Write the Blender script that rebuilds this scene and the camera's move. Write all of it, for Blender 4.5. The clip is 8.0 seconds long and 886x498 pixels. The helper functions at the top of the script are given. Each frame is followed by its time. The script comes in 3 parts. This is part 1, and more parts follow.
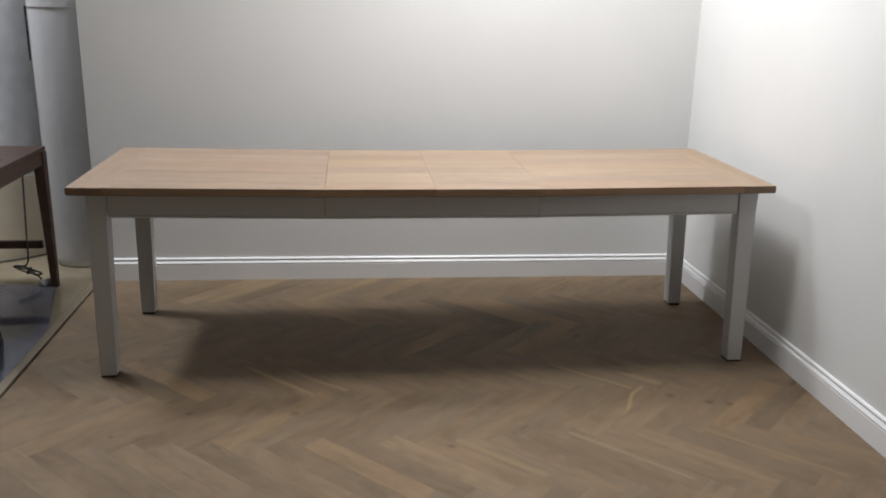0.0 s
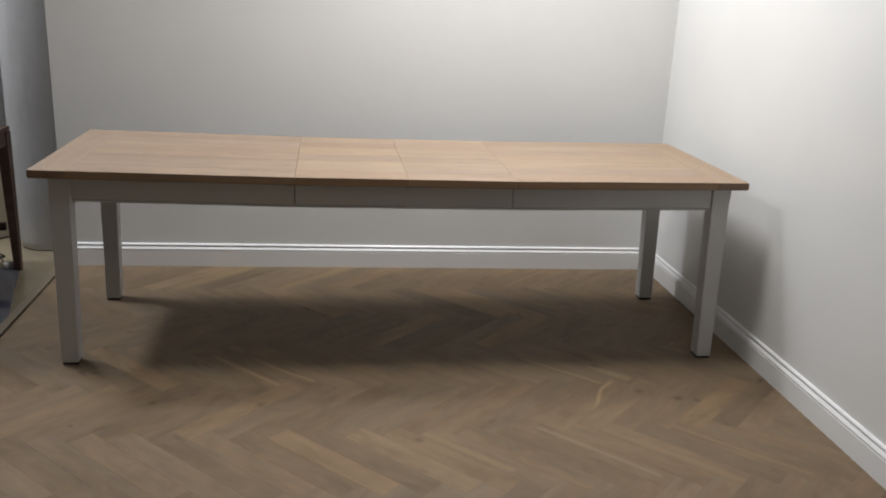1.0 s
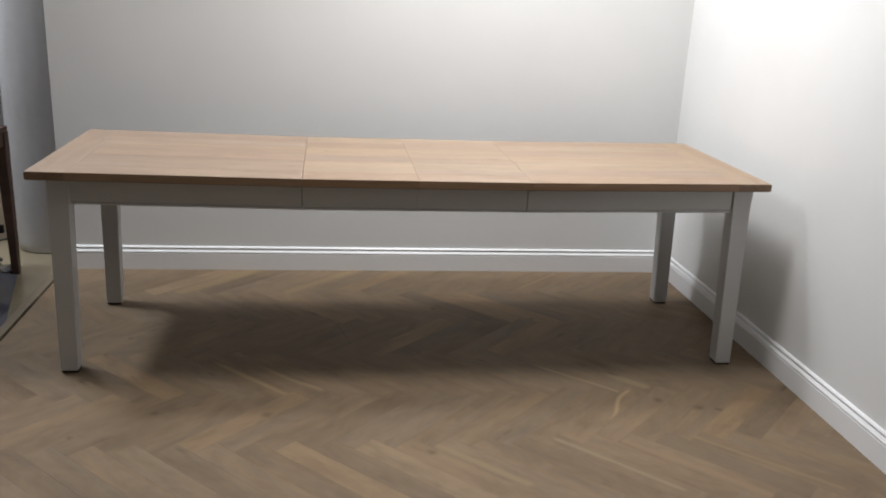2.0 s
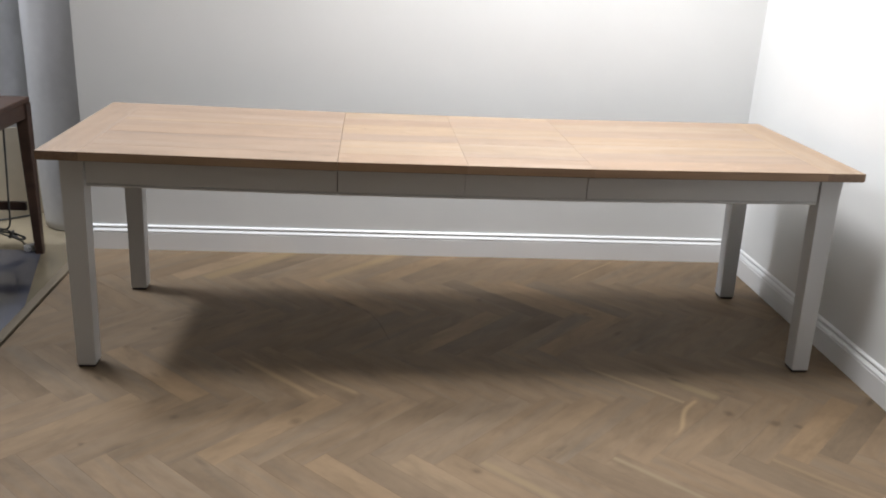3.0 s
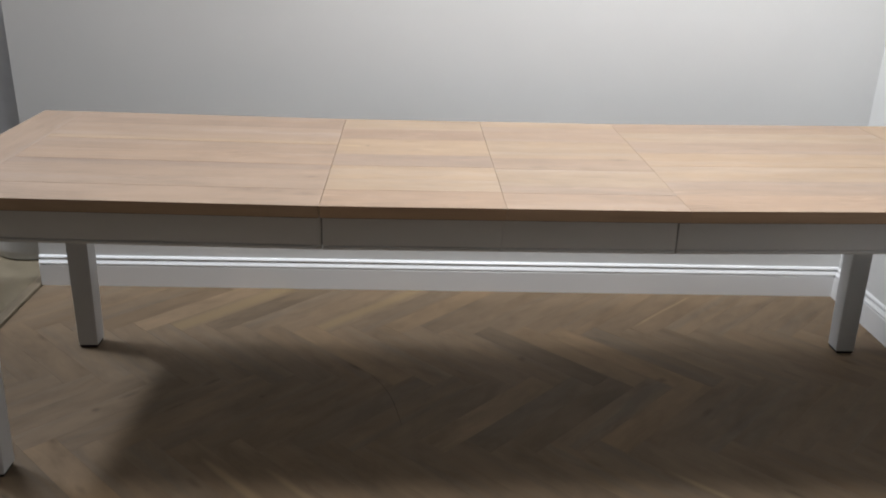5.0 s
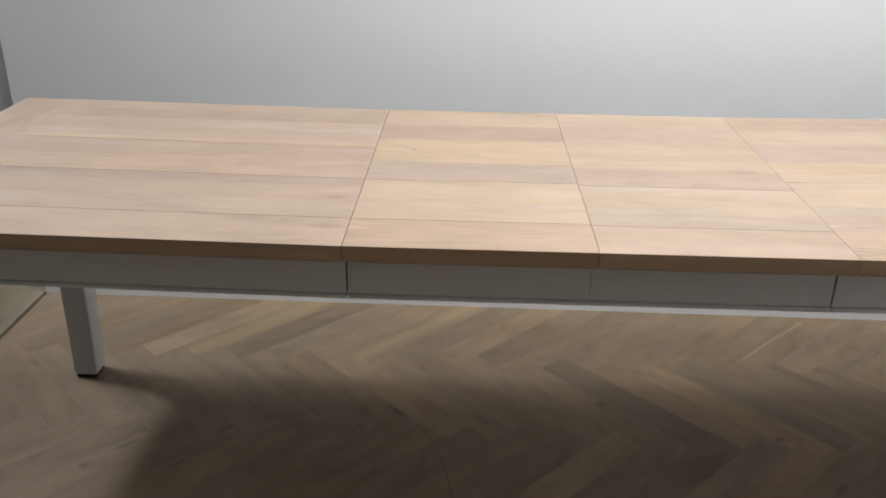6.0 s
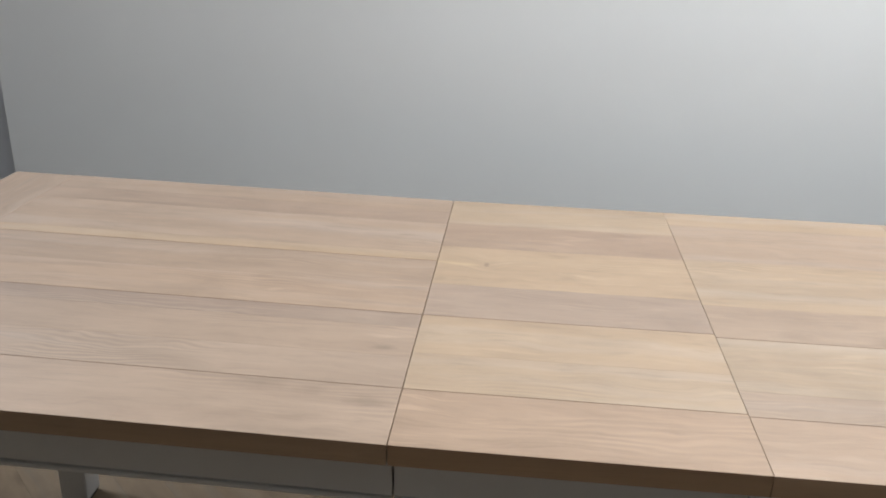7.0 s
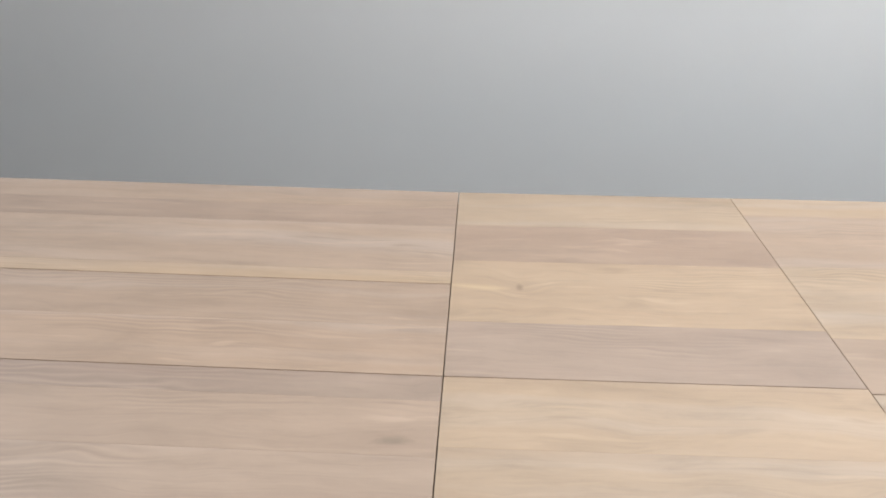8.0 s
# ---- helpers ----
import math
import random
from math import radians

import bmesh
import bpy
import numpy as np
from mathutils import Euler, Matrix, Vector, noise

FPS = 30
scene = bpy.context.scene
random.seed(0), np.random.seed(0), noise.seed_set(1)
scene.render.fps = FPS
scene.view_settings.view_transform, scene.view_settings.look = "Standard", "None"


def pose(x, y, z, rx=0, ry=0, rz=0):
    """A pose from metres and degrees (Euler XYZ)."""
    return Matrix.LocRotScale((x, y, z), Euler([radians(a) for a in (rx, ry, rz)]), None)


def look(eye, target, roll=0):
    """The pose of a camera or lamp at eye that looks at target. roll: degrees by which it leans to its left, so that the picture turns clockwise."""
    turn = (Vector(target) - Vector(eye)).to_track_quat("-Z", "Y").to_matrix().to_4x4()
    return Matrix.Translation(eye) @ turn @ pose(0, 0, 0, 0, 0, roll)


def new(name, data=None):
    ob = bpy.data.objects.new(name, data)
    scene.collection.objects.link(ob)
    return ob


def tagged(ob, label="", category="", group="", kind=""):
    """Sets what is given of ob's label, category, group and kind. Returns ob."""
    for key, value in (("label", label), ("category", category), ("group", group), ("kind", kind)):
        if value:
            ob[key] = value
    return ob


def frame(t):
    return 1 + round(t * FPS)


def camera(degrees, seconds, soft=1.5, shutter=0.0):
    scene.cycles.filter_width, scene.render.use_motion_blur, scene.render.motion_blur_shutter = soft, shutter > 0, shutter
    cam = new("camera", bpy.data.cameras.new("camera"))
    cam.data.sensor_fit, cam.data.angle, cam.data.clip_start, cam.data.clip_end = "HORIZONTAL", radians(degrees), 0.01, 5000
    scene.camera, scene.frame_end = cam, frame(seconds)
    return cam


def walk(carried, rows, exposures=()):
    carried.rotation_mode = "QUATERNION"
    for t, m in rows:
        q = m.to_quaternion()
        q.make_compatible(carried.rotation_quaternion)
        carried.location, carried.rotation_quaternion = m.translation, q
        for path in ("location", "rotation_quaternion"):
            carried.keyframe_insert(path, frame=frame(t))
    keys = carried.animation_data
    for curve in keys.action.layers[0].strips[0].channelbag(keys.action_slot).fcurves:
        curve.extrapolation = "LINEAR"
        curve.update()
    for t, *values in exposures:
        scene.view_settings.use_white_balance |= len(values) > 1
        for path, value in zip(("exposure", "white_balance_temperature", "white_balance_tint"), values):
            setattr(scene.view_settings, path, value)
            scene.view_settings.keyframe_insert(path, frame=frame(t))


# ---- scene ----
cam = camera(54.3, 8.0, soft=1.9)
PATH = [
    (0, (0.038, 0.42, 1.443), (0.25, 2.328, 0.884), 1.2),
    (0.5, (0.037, 0.435, 1.441), (0.3, 2.331, 0.862), 2.5),
    (1, (0.057, 0.457, 1.446), (0.326, 2.35, 0.862), 2.8),
    (1.5, (0.042, 0.483, 1.444), (0.315, 2.378, 0.864), 2.8),
    (1.7, (0.034, 0.514, 1.439), (0.306, 2.408, 0.859), 2.8),
    (2.8, (0.025, 0.812, 1.401), (0.235, 2.694, 0.759), 2.7),
    (3, (0.044, 0.89, 1.407), (0.218, 2.77, 0.749), 2.9),
    (3.5, (0.109, 1.064, 1.397), (0.255, 2.947, 0.739), 2.9),
    (4, (0.112, 1.257, 1.388), (0.263, 3.14, 0.729), 2.9),
    (4.5, (0.108, 1.528, 1.364), (0.262, 3.411, 0.707), 3.0),
    (4.7, (0.118, 1.613, 1.363), (0.255, 3.488, 0.68), 2.5),
    (5.8, (0.166, 2.191, 1.326), (0.115, 4.027, 0.535), 1.0),
    (6, (0.144, 2.294, 1.315), (0.092, 4.122, 0.506), 0.9),
    (6.2, (0.110, 2.391, 1.316), (0.072, 4.218, 0.504), 1.2),
    (6.5, (0.092, 2.539, 1.316), (0.04, 4.368, 0.509), 0.9),
    (7, (0.069, 2.767, 1.307), (-0.093, 4.618, 0.568), 1.7),
    (7.5, (0.02, 2.946, 1.282), (-0.183, 4.794, 0.543), 1.6),
    (8, (-0.025, 3.157, 1.221), (-0.105, 4.981, 0.405), 0.4),
]
EXPOSURES = [(0.0, 0.07, 6660, 10), (0.5, -0.02, 6720, 10), (1.0, -0.04, 6760, 10), (1.5, 0.03, 6700, 10), (1.7, 0.06, 6680, 10), (2.8, 0.5, 6560, 10), (3.0, 0.5, 6560, 10), (3.5, 0.15, 6560, 10), (4.7, 0.08, 6520, 10), (5.8, 0.34, 6380, 8), (6.2, 0.32, 6370, 8), (6.5, 0.22, 6270, 7), (7.0, 0.10, 6300, 7), (7.5, 0.125, 6390, 8), (8.0, 0.175, 6280, 8)]
walk(cam, [(t, look(eye, target, roll)) for t, eye, target, roll in PATH], EXPOSURES)

# ---- light: unseen area lamps, sited and raised to match the shadows; some added as fill ----
CEIL, LAMP_Z = 3.85, 2.80
world = bpy.data.worlds.new("world")
world.use_nodes = True
world.node_tree.nodes["Background"].inputs["Color"].default_value = (0.55, 0.6, 0.7, 1)
world.node_tree.nodes["Background"].inputs["Strength"].default_value = 0.05
scene.world = world


def unseen_lamp(x, y, z, watts, size, colour=(0.950, 0.970, 1.008)):
    data = bpy.data.lights.new("unseen_lamp", "AREA")
    data.shape, data.size, data.energy, data.color, data.spread = "DISK", size, watts, colour, radians(180)
    ob = new("unseen_lamp", data)
    ob.matrix_world = look((x, y, z), (x, y, 0))
    return ob


COOL = (0.905, 0.970, 1.075)
unseen_lamp(-2.40, 4.72, CEIL - 0.05, 58, 0.36, COOL)
# added lamp that brightens the rolls, carton and threshold
unseen_lamp(-1.82, 4.86, LAMP_Z, 20, 0.30, COOL)
unseen_lamp(0.60, 3.60, LAMP_Z, 43, 0.54)
unseen_lamp(0.75, 4.22, LAMP_Z, 9, 0.36)
unseen_lamp(0.95, 4.50, LAMP_Z, 19, 0.46)
# added weak fill for the front floor, legs and apron
unseen_lamp(1.10, 2.50, LAMP_Z, 5, 0.50)
# added fill for the rolls in the bay, no known source
unseen_lamp(-3.1, 4.80, LAMP_Z, 9, 0.4, COOL)


# ---- node helpers ----
class Nodes:
    def __init__(self, name):
        self.mat = bpy.data.materials.new(name)
        self.mat.use_nodes = True
        self.tree = self.mat.node_tree
        self.bsdf = self.tree.nodes["Principled BSDF"]

    def add(self, kind, values=(), operation="", clamp=False):
        node = self.tree.nodes.new(kind)
        if operation:
            node.operation = operation
        if clamp:
            node.use_clamp = True
        for key, value in dict(values).items():
            if isinstance(value, bpy.types.NodeSocket):
                self.tree.links.new(value, node.inputs[key])
            else:
                node.inputs[key].default_value = value
        return node

    def link(self, a, b):
        self.tree.links.new(a, b)

    def math(self, op, a, b=0.0, clamp=False):
        return self.add("ShaderNodeMath", {0: a, 1: b}, operation=op, clamp=clamp).outputs[0]

    def coords(self, scale, spin=True):
        """Object coordinates, stretched; each object its own stretch of the wood."""
        tex = self.add("ShaderNodeTexCoord").outputs["Object"]
        if spin:
            rnd = self.add("ShaderNodeObjectInfo").outputs["Random"]
            shift = self.add("ShaderNodeCombineXYZ", {0: self.math("MULTIPLY", rnd, 37.0), 1: self.math("MULTIPLY", rnd, 19.0), 2: self.math("MULTIPLY", rnd, 71.0)}).outputs[0]
            tex = self.add("ShaderNodeVectorMath", {0: tex, 1: shift}, operation="ADD").outputs[0]
        return self.add("ShaderNodeMapping", {"Vector": tex, "Scale": scale}).outputs[0]

    def noise(self, vec, scale, detail=3.0, rough=0.55, dist=0.0):
        return self.add("ShaderNodeTexNoise", {"Vector": vec, "Scale": scale, "Detail": detail, "Roughness": rough, "Distortion": dist}).outputs["Fac"]

    def ramp(self, fac, stops):
        node = self.add("ShaderNodeValToRGB", {"Fac": fac})
        ramp = node.color_ramp
        while len(ramp.elements) < len(stops):
            ramp.elements.new(0.5)
        for el, (pos, col) in zip(ramp.elements, stops):
            el.position = pos
            el.color = (*col, 1) if len(col) == 3 else (col[0],) * 3 + (1,)
        return node.outputs["Color"]

    def mix(self, fac, a, b, blend="MIX"):
        node = self.tree.nodes.new("ShaderNodeMix")
        node.data_type, node.blend_type = "RGBA", blend
        for key, value in ((0, fac), (6, a), (7, b)):
            if isinstance(value, bpy.types.NodeSocket):
                self.tree.links.new(value, node.inputs[key])
            else:
                node.inputs[key].default_value = (*value, 1) if isinstance(value, tuple) and len(value) == 3 else value
        return node.outputs[2]

    def finish(self, colour, rough, bump=None, strength=0.2, dist=0.001, metal=0.0, spec=0.5):
        for key, value in (("Base Color", colour), ("Roughness", rough), ("Metallic", metal), ("Specular IOR Level", spec)):
            if isinstance(value, bpy.types.NodeSocket):
                self.link(value, self.bsdf.inputs[key])
            else:
                self.bsdf.inputs[key].default_value = (*value, 1) if isinstance(value, tuple) else value
        if bump is not None:
            node = self.add("ShaderNodeBump", {"Height": bump, "Strength": strength, "Distance": dist})
            self.link(node.outputs[0], self.bsdf.inputs["Normal"])
        return self.mat


# ---- materials ----
def paint(name, colour, rough=0.55, tone=0.04, orange=0.25):
    """Rolled wall paint: faint blotches and a fine stipple."""
    n = Nodes(name)
    v = n.coords((1, 1, 1), spin=False)
    blot = n.noise(v, 2.3, 4.0)
    dark = tuple(c * (1 - tone) for c in colour)
    lite = tuple(min(1, c * (1 + tone)) for c in colour)
    col = n.ramp(blot, [(0.3, dark), (0.7, lite)])
    stip = n.noise(v, 320, 2.0)
    wave = n.noise(v, 6, 2.0)
    return n.finish(col, rough, n.math("ADD", n.math("MULTIPLY", stip, 0.25), wave), orange, 0.0012)


def wood(name, pale, mid, dark, fine=1.0, tone=0.22, sap=None, knots=0.35, knot_at=None, rough=0.5, grey=None, ring=0.5, figure=1.0, run=1.5, wobble=0.0, blotch=0.0, fleck=0.0, patch=(0.9, 9.0), spec=0.5, swirl=14.0, flame_at=(0.54, 0.68), marks=(), mark_run=1.0, cast=((1.0, 1.0, 1.0), (1.05, 0.994, 0.93))):
    """Oak, its grain along the local x. sap: a pale streak, as (v0, v1, ua, ub, half width, u from, u to, colour): it lies at v0
    across the board and passes over to v1 between ua and ub along it. knot_at: one knot there. marks: dark knots in the place,
    as (x, y, z, radius, depth)."""
    n = Nodes(name)
    raw = n.add("ShaderNodeTexCoord").outputs["Object"]
    rnd = n.add("ShaderNodeObjectInfo").outputs["Random"]
    isle = n.add("ShaderNodeNewGeometry").outputs["Random Per Island"]
    both = n.math("FRACT", n.math("ADD", rnd, isle))
    shift = n.add("ShaderNodeCombineXYZ", {0: n.math("MULTIPLY", both, 37.0), 1: n.math("MULTIPLY", both, 19.0), 2: n.math("MULTIPLY", both, 71.0)}).outputs[0]
    here = n.add("ShaderNodeVectorMath", {0: raw, 1: shift}, operation="ADD").outputs[0]

    def stretched(vec, x, y):
        return n.add("ShaderNodeMapping", {"Vector": vec, "Scale": (x, y, y)}).outputs[0]

    bend = n.noise(stretched(here, 1.1, 4.5), 2.0, 3.0, 0.5, 0.4)
    sway = n.math("MULTIPLY", n.math("SUBTRACT", bend, 0.5), 0.05)
    if knot_at:
        near = n.add("ShaderNodeMapping", {"Vector": raw, "Location": (-knot_at[0], -knot_at[1] * 0.5, 0), "Scale": (1.0, 0.5, 0)}).outputs[0]
        gap = n.add("ShaderNodeVectorMath", {0: near}, operation="LENGTH").outputs["Value"]
        pull = n.add("ShaderNodeMapRange", {0: gap, 1: 0.0, 2: 0.04, 3: 0.022, 4: 0.0}).outputs[0]
        sway = n.math("ADD", sway, pull)
    if wobble:
        small = n.noise(stretched(here, 8.0, 20.0), 1.0, 2.0, 0.5)
        sway = n.math("ADD", sway, n.math("MULTIPLY", n.math("SUBTRACT", small, 0.5), wobble))
    bent = n.add("ShaderNodeVectorMath", {0: here, 1: n.add("ShaderNodeCombineXYZ", {1: sway}).outputs[0]}, operation="ADD").outputs[0]
    broad = n.noise(stretched(bent, *patch), 1.7, 4.0, 0.6, 0.5)
    figure_n = n.noise(stretched(bent, run, 46.0), 1.0, 6.0, 0.68, 0.2)
    pores = n.noise(stretched(bent, 8.0, 330.0), 1.0, 3.0, 0.6)
    flame = n.noise(stretched(here, 2.2, 5.0), 1.3, 2.0)
    across = n.add("ShaderNodeSeparateXYZ", {0: bent}).outputs[1]
    turn = n.math("ADD", n.math("MULTIPLY", across, 330.0 * fine), n.math("MULTIPLY", bend, swirl))
    rings = n.math("ADD", n.math("MULTIPLY", n.math("SINE", turn), 0.5), 0.5)
    col = n.ramp(broad, [(0.25, dark), (0.5, mid), (0.78, pale)])
    if grey:
        col = n.mix(n.ramp(n.noise(stretched(bent, 0.5, 14.0), 1.6, 3.0, 0.6), [(0.46, (0.0,)), (0.68, (0.45,))]), col, grey)
    f = figure
    col = n.mix(1.0, col, n.ramp(figure_n, [(0.30, (1 - 0.20 * f,) * 3), (0.46, (1 - 0.03 * f,) * 3), (0.62, (1 + 0.05 * f,) * 3), (0.74, (1 + 0.16 * f,) * 3)]), "MULTIPLY")
    mask = n.math("MULTIPLY", n.ramp(flame, [(flame_at[0], (0.0,)), (flame_at[1], (1.0,))]), n.math("POWER", rings, 2.5))
    col = n.mix(n.math("MULTIPLY", mask, ring * 0.5), col, tuple(c * 0.70 for c in mid))
    trough = n.math("MULTIPLY", n.ramp(flame, [(flame_at[0], (0.0,)), (flame_at[1], (1.0,))]), n.math("POWER", n.math("SUBTRACT", 1.0, rings), 4.0))
    col = n.mix(n.math("MULTIPLY", trough, ring * 0.6), col, tuple(min(1, c * 1.12) for c in pale))
    col = n.mix(n.ramp(pores, [(0.56, (0.0,)), (0.76, (0.32 * min(1.0, figure + 0.25),))]), col, tuple(c * 0.62 for c in mid))
    if blotch:
        cloud = n.noise(stretched(here, 5.0, 11.0), 1.0, 5.0, 0.62, 0.6)
        col = n.mix(1.0, col, n.ramp(cloud, [(0.30, (1 - blotch,) * 3), (0.5, (1.0,)), (0.72, (1 + 0.7 * blotch,) * 3)]), "MULTIPLY")
    if fleck:
        wisp = n.noise(stretched(bent, 10.0, 85.0), 1.0, 2.0, 0.5, 0.3)
        spread = n.noise(stretched(here, 2.0, 6.0), 1.4, 2.0)
        here_only = n.ramp(spread, [(0.45, (0.15,)), (0.62, (1.0,))])
        col = n.mix(n.math("MULTIPLY", here_only, n.ramp(wisp, [(0.60, (0.0,)), (0.72, (fleck * 1.6,))])), col, tuple(min(1, c * 1.14) for c in pale))
        col = n.mix(n.math("MULTIPLY", here_only, n.ramp(wisp, [(0.26, (fleck * 1.6,)), (0.40, (0.0,))])), col, tuple(c * 0.78 for c in mid))
    if knots:
        cell = n.add("ShaderNodeTexVoronoi", {"Vector": stretched(here, 2.4, 8.0), "Scale": 1.0}).outputs["Distance"]
        spot = n.ramp(n.math("ADD", cell, n.math("MULTIPLY", bend, 0.12)), [(0.07, (knots,)), (0.17, (0.0,))])
        col = n.mix(spot, col, tuple(c * 0.4 for c in dark))
    if marks:
        spot_at = n.add("ShaderNodeNewGeometry").outputs["Position"]
        ragged = n.math("MULTIPLY", n.math("SUBTRACT", n.noise(stretched(here, 30.0, 60.0), 1.0, 3.0), 0.5), 0.022)
        for mx, my, mz, radius, depth in marks:
            step_off = n.add("ShaderNodeVectorMath", {0: spot_at, 1: (mx, my, mz)}, operation="SUBTRACT").outputs[0]
            squeezed = n.add("ShaderNodeVectorMath", {0: step_off, 1: (mark_run, 1.0, 1.0)}, operation="MULTIPLY").outputs[0]
            away = n.add("ShaderNodeVectorMath", {0: squeezed}, operation="LENGTH").outputs["Value"]
            stain = n.add("ShaderNodeMapRange", {0: n.math("ADD", away, ragged), 1: radius * 0.25, 2: radius * 1.25, 3: depth, 4: 0.0}).outputs[0]
            col = n.mix(stain, col, tuple(c * 0.42 for c in dark))
    if knot_at:
        core = n.add("ShaderNodeMapRange", {0: n.math("ADD", gap, n.math("MULTIPLY", figure_n, 0.006)), 1: 0.004, 2: 0.0085, 3: 0.7, 4: 0.0}).outputs[0]
        col = n.mix(core, col, tuple(c * 0.55 for c in dark))
    if sap:
        v0, v1, ua, ub, half, lo, hi, tint = sap
        edge = max(0.0045, half * 1.2)
        parts = n.add("ShaderNodeSeparateXYZ", {0: raw})
        u, v = parts.outputs[0], parts.outputs[1]
        step = n.add("ShaderNodeMapRange", {0: u, 1: ua, 2: ub, 3: v0, 4: v1})
        step.interpolation_type = "SMOOTHSTEP"
        off = n.math("ABSOLUTE", n.math("ADD", n.math("SUBTRACT", v, step.outputs[0]), n.math("MULTIPLY", n.math("SUBTRACT", bend, 0.5), 0.012)))
        ends = n.math("MULTIPLY", n.add("ShaderNodeMapRange", {0: u, 1: lo, 2: lo + 0.09}).outputs[0], n.add("ShaderNodeMapRange", {0: u, 1: hi, 2: hi + 0.02, 3: 1.0, 4: 0.0}).outputs[0])
        wide = n.math("MULTIPLY", ends, half)
        band = n.add("ShaderNodeMapRange", {0: n.math("SUBTRACT", off, wide), 1: -0.003, 2: edge, 3: 0.8, 4: 0.0}).outputs[0]
        col = n.mix(n.math("MULTIPLY", band, n.math("POWER", ends, 0.5)), col, tint)
    col = n.mix(1.0, col, n.ramp(both, [(0.0, (1 - tone,) * 3), (1.0, (1 + tone * 0.6,) * 3)]), "MULTIPLY")
    hue = n.math("FRACT", n.math("MULTIPLY", both, 7.31))
    col = n.mix(1.0, col, n.ramp(hue, [(0.0, cast[0]), (1.0, cast[1])]), "MULTIPLY")
    gloss = n.math("ADD", n.math("MULTIPLY", figure_n, 0.22), rough - 0.11)
    return n.finish(col, gloss, n.math("ADD", n.math("MULTIPLY", pores, -1.0), n.math("MULTIPLY", figure_n, 0.5)), 0.22, 0.0006, spec=spec)


def plain(name, colour, rough=0.5, metal=0.0, vary=0.12, scale=18.0, bump=0.1, stretch=(1, 1, 1)):
    n = Nodes(name)
    v = n.coords(stretch, spin=False)
    f = n.noise(v, scale, 4.0)
    col = n.ramp(f, [(0.3, tuple(c * (1 - vary) for c in colour)), (0.7, tuple(c * (1 + vary) for c in colour))])
    return n.finish(col, rough, f, bump, 0.002, metal)


M = {}
M["wall"] = paint("wall_paint", (0.688, 0.688, 0.676), 0.38, 0.02)
# bay walls and ceiling, mostly out of view, darkened to cut bounced light
M["bay"] = paint("low_bounce_wall_paint", (0.29, 0.275, 0.245), 0.65, 0.04)
M["ceiling"] = paint("low_bounce_ceiling_paint", (0.62, 0.61, 0.59), 0.8, 0.02)
M["trim"] = paint("trim_gloss_paint", (0.74, 0.74, 0.74), 0.32, 0.015, 0.08)
M["table_paint"] = paint("table_eggshell_paint", (0.535, 0.536, 0.535), 0.42, 0.03, 0.12)
FLOOR = ((0.204, 0.1435, 0.091), (0.181, 0.1275, 0.081), (0.148, 0.1045, 0.065))
SAP = (0.27, 0.196, 0.118)
MARKS = [(1.243, 3.322, 0.020), (1.373, 3.260, 0.022), (1.443, 3.240, 0.014), (-0.169, 3.262, 0.022), (-0.540, 3.289, 0.016), (-0.775, 3.137, 0.012),
         (-0.288, 4.018, 0.010), (-0.752, 3.937, 0.014), (0.521, 4.263, 0.016), (0.950, 4.126, 0.014), (0.368, 2.994, 0.016)]
FLOOR_KW = dict(tone=0.09, rough=0.6, ring=0.14, figure=0.42, run=4.0, wobble=0.022, blotch=0.17, patch=(2.4, 8.0), spec=0.20, knots=0.7, cast=((0.99, 1.0, 1.0), (1.025, 0.995, 0.94)), marks=[(x, y, 0.0, r, 0.5) for x, y, r in MARKS])
M["floor"] = wood("floor_oak", *FLOOR, grey=(0.152, 0.123, 0.093), **FLOOR_KW)
M["floor_light"] = wood("floor_oak_pale", *[tuple(c * k for c, k in zip(row, (1.15, 1.13, 1.09))) for row in FLOOR], **FLOOR_KW)
M["floor_dark"] = wood("floor_oak_smoked", *[tuple(c * k for c, k in zip(row, (0.83, 0.84, 0.85))) for row in FLOOR], **FLOOR_KW)
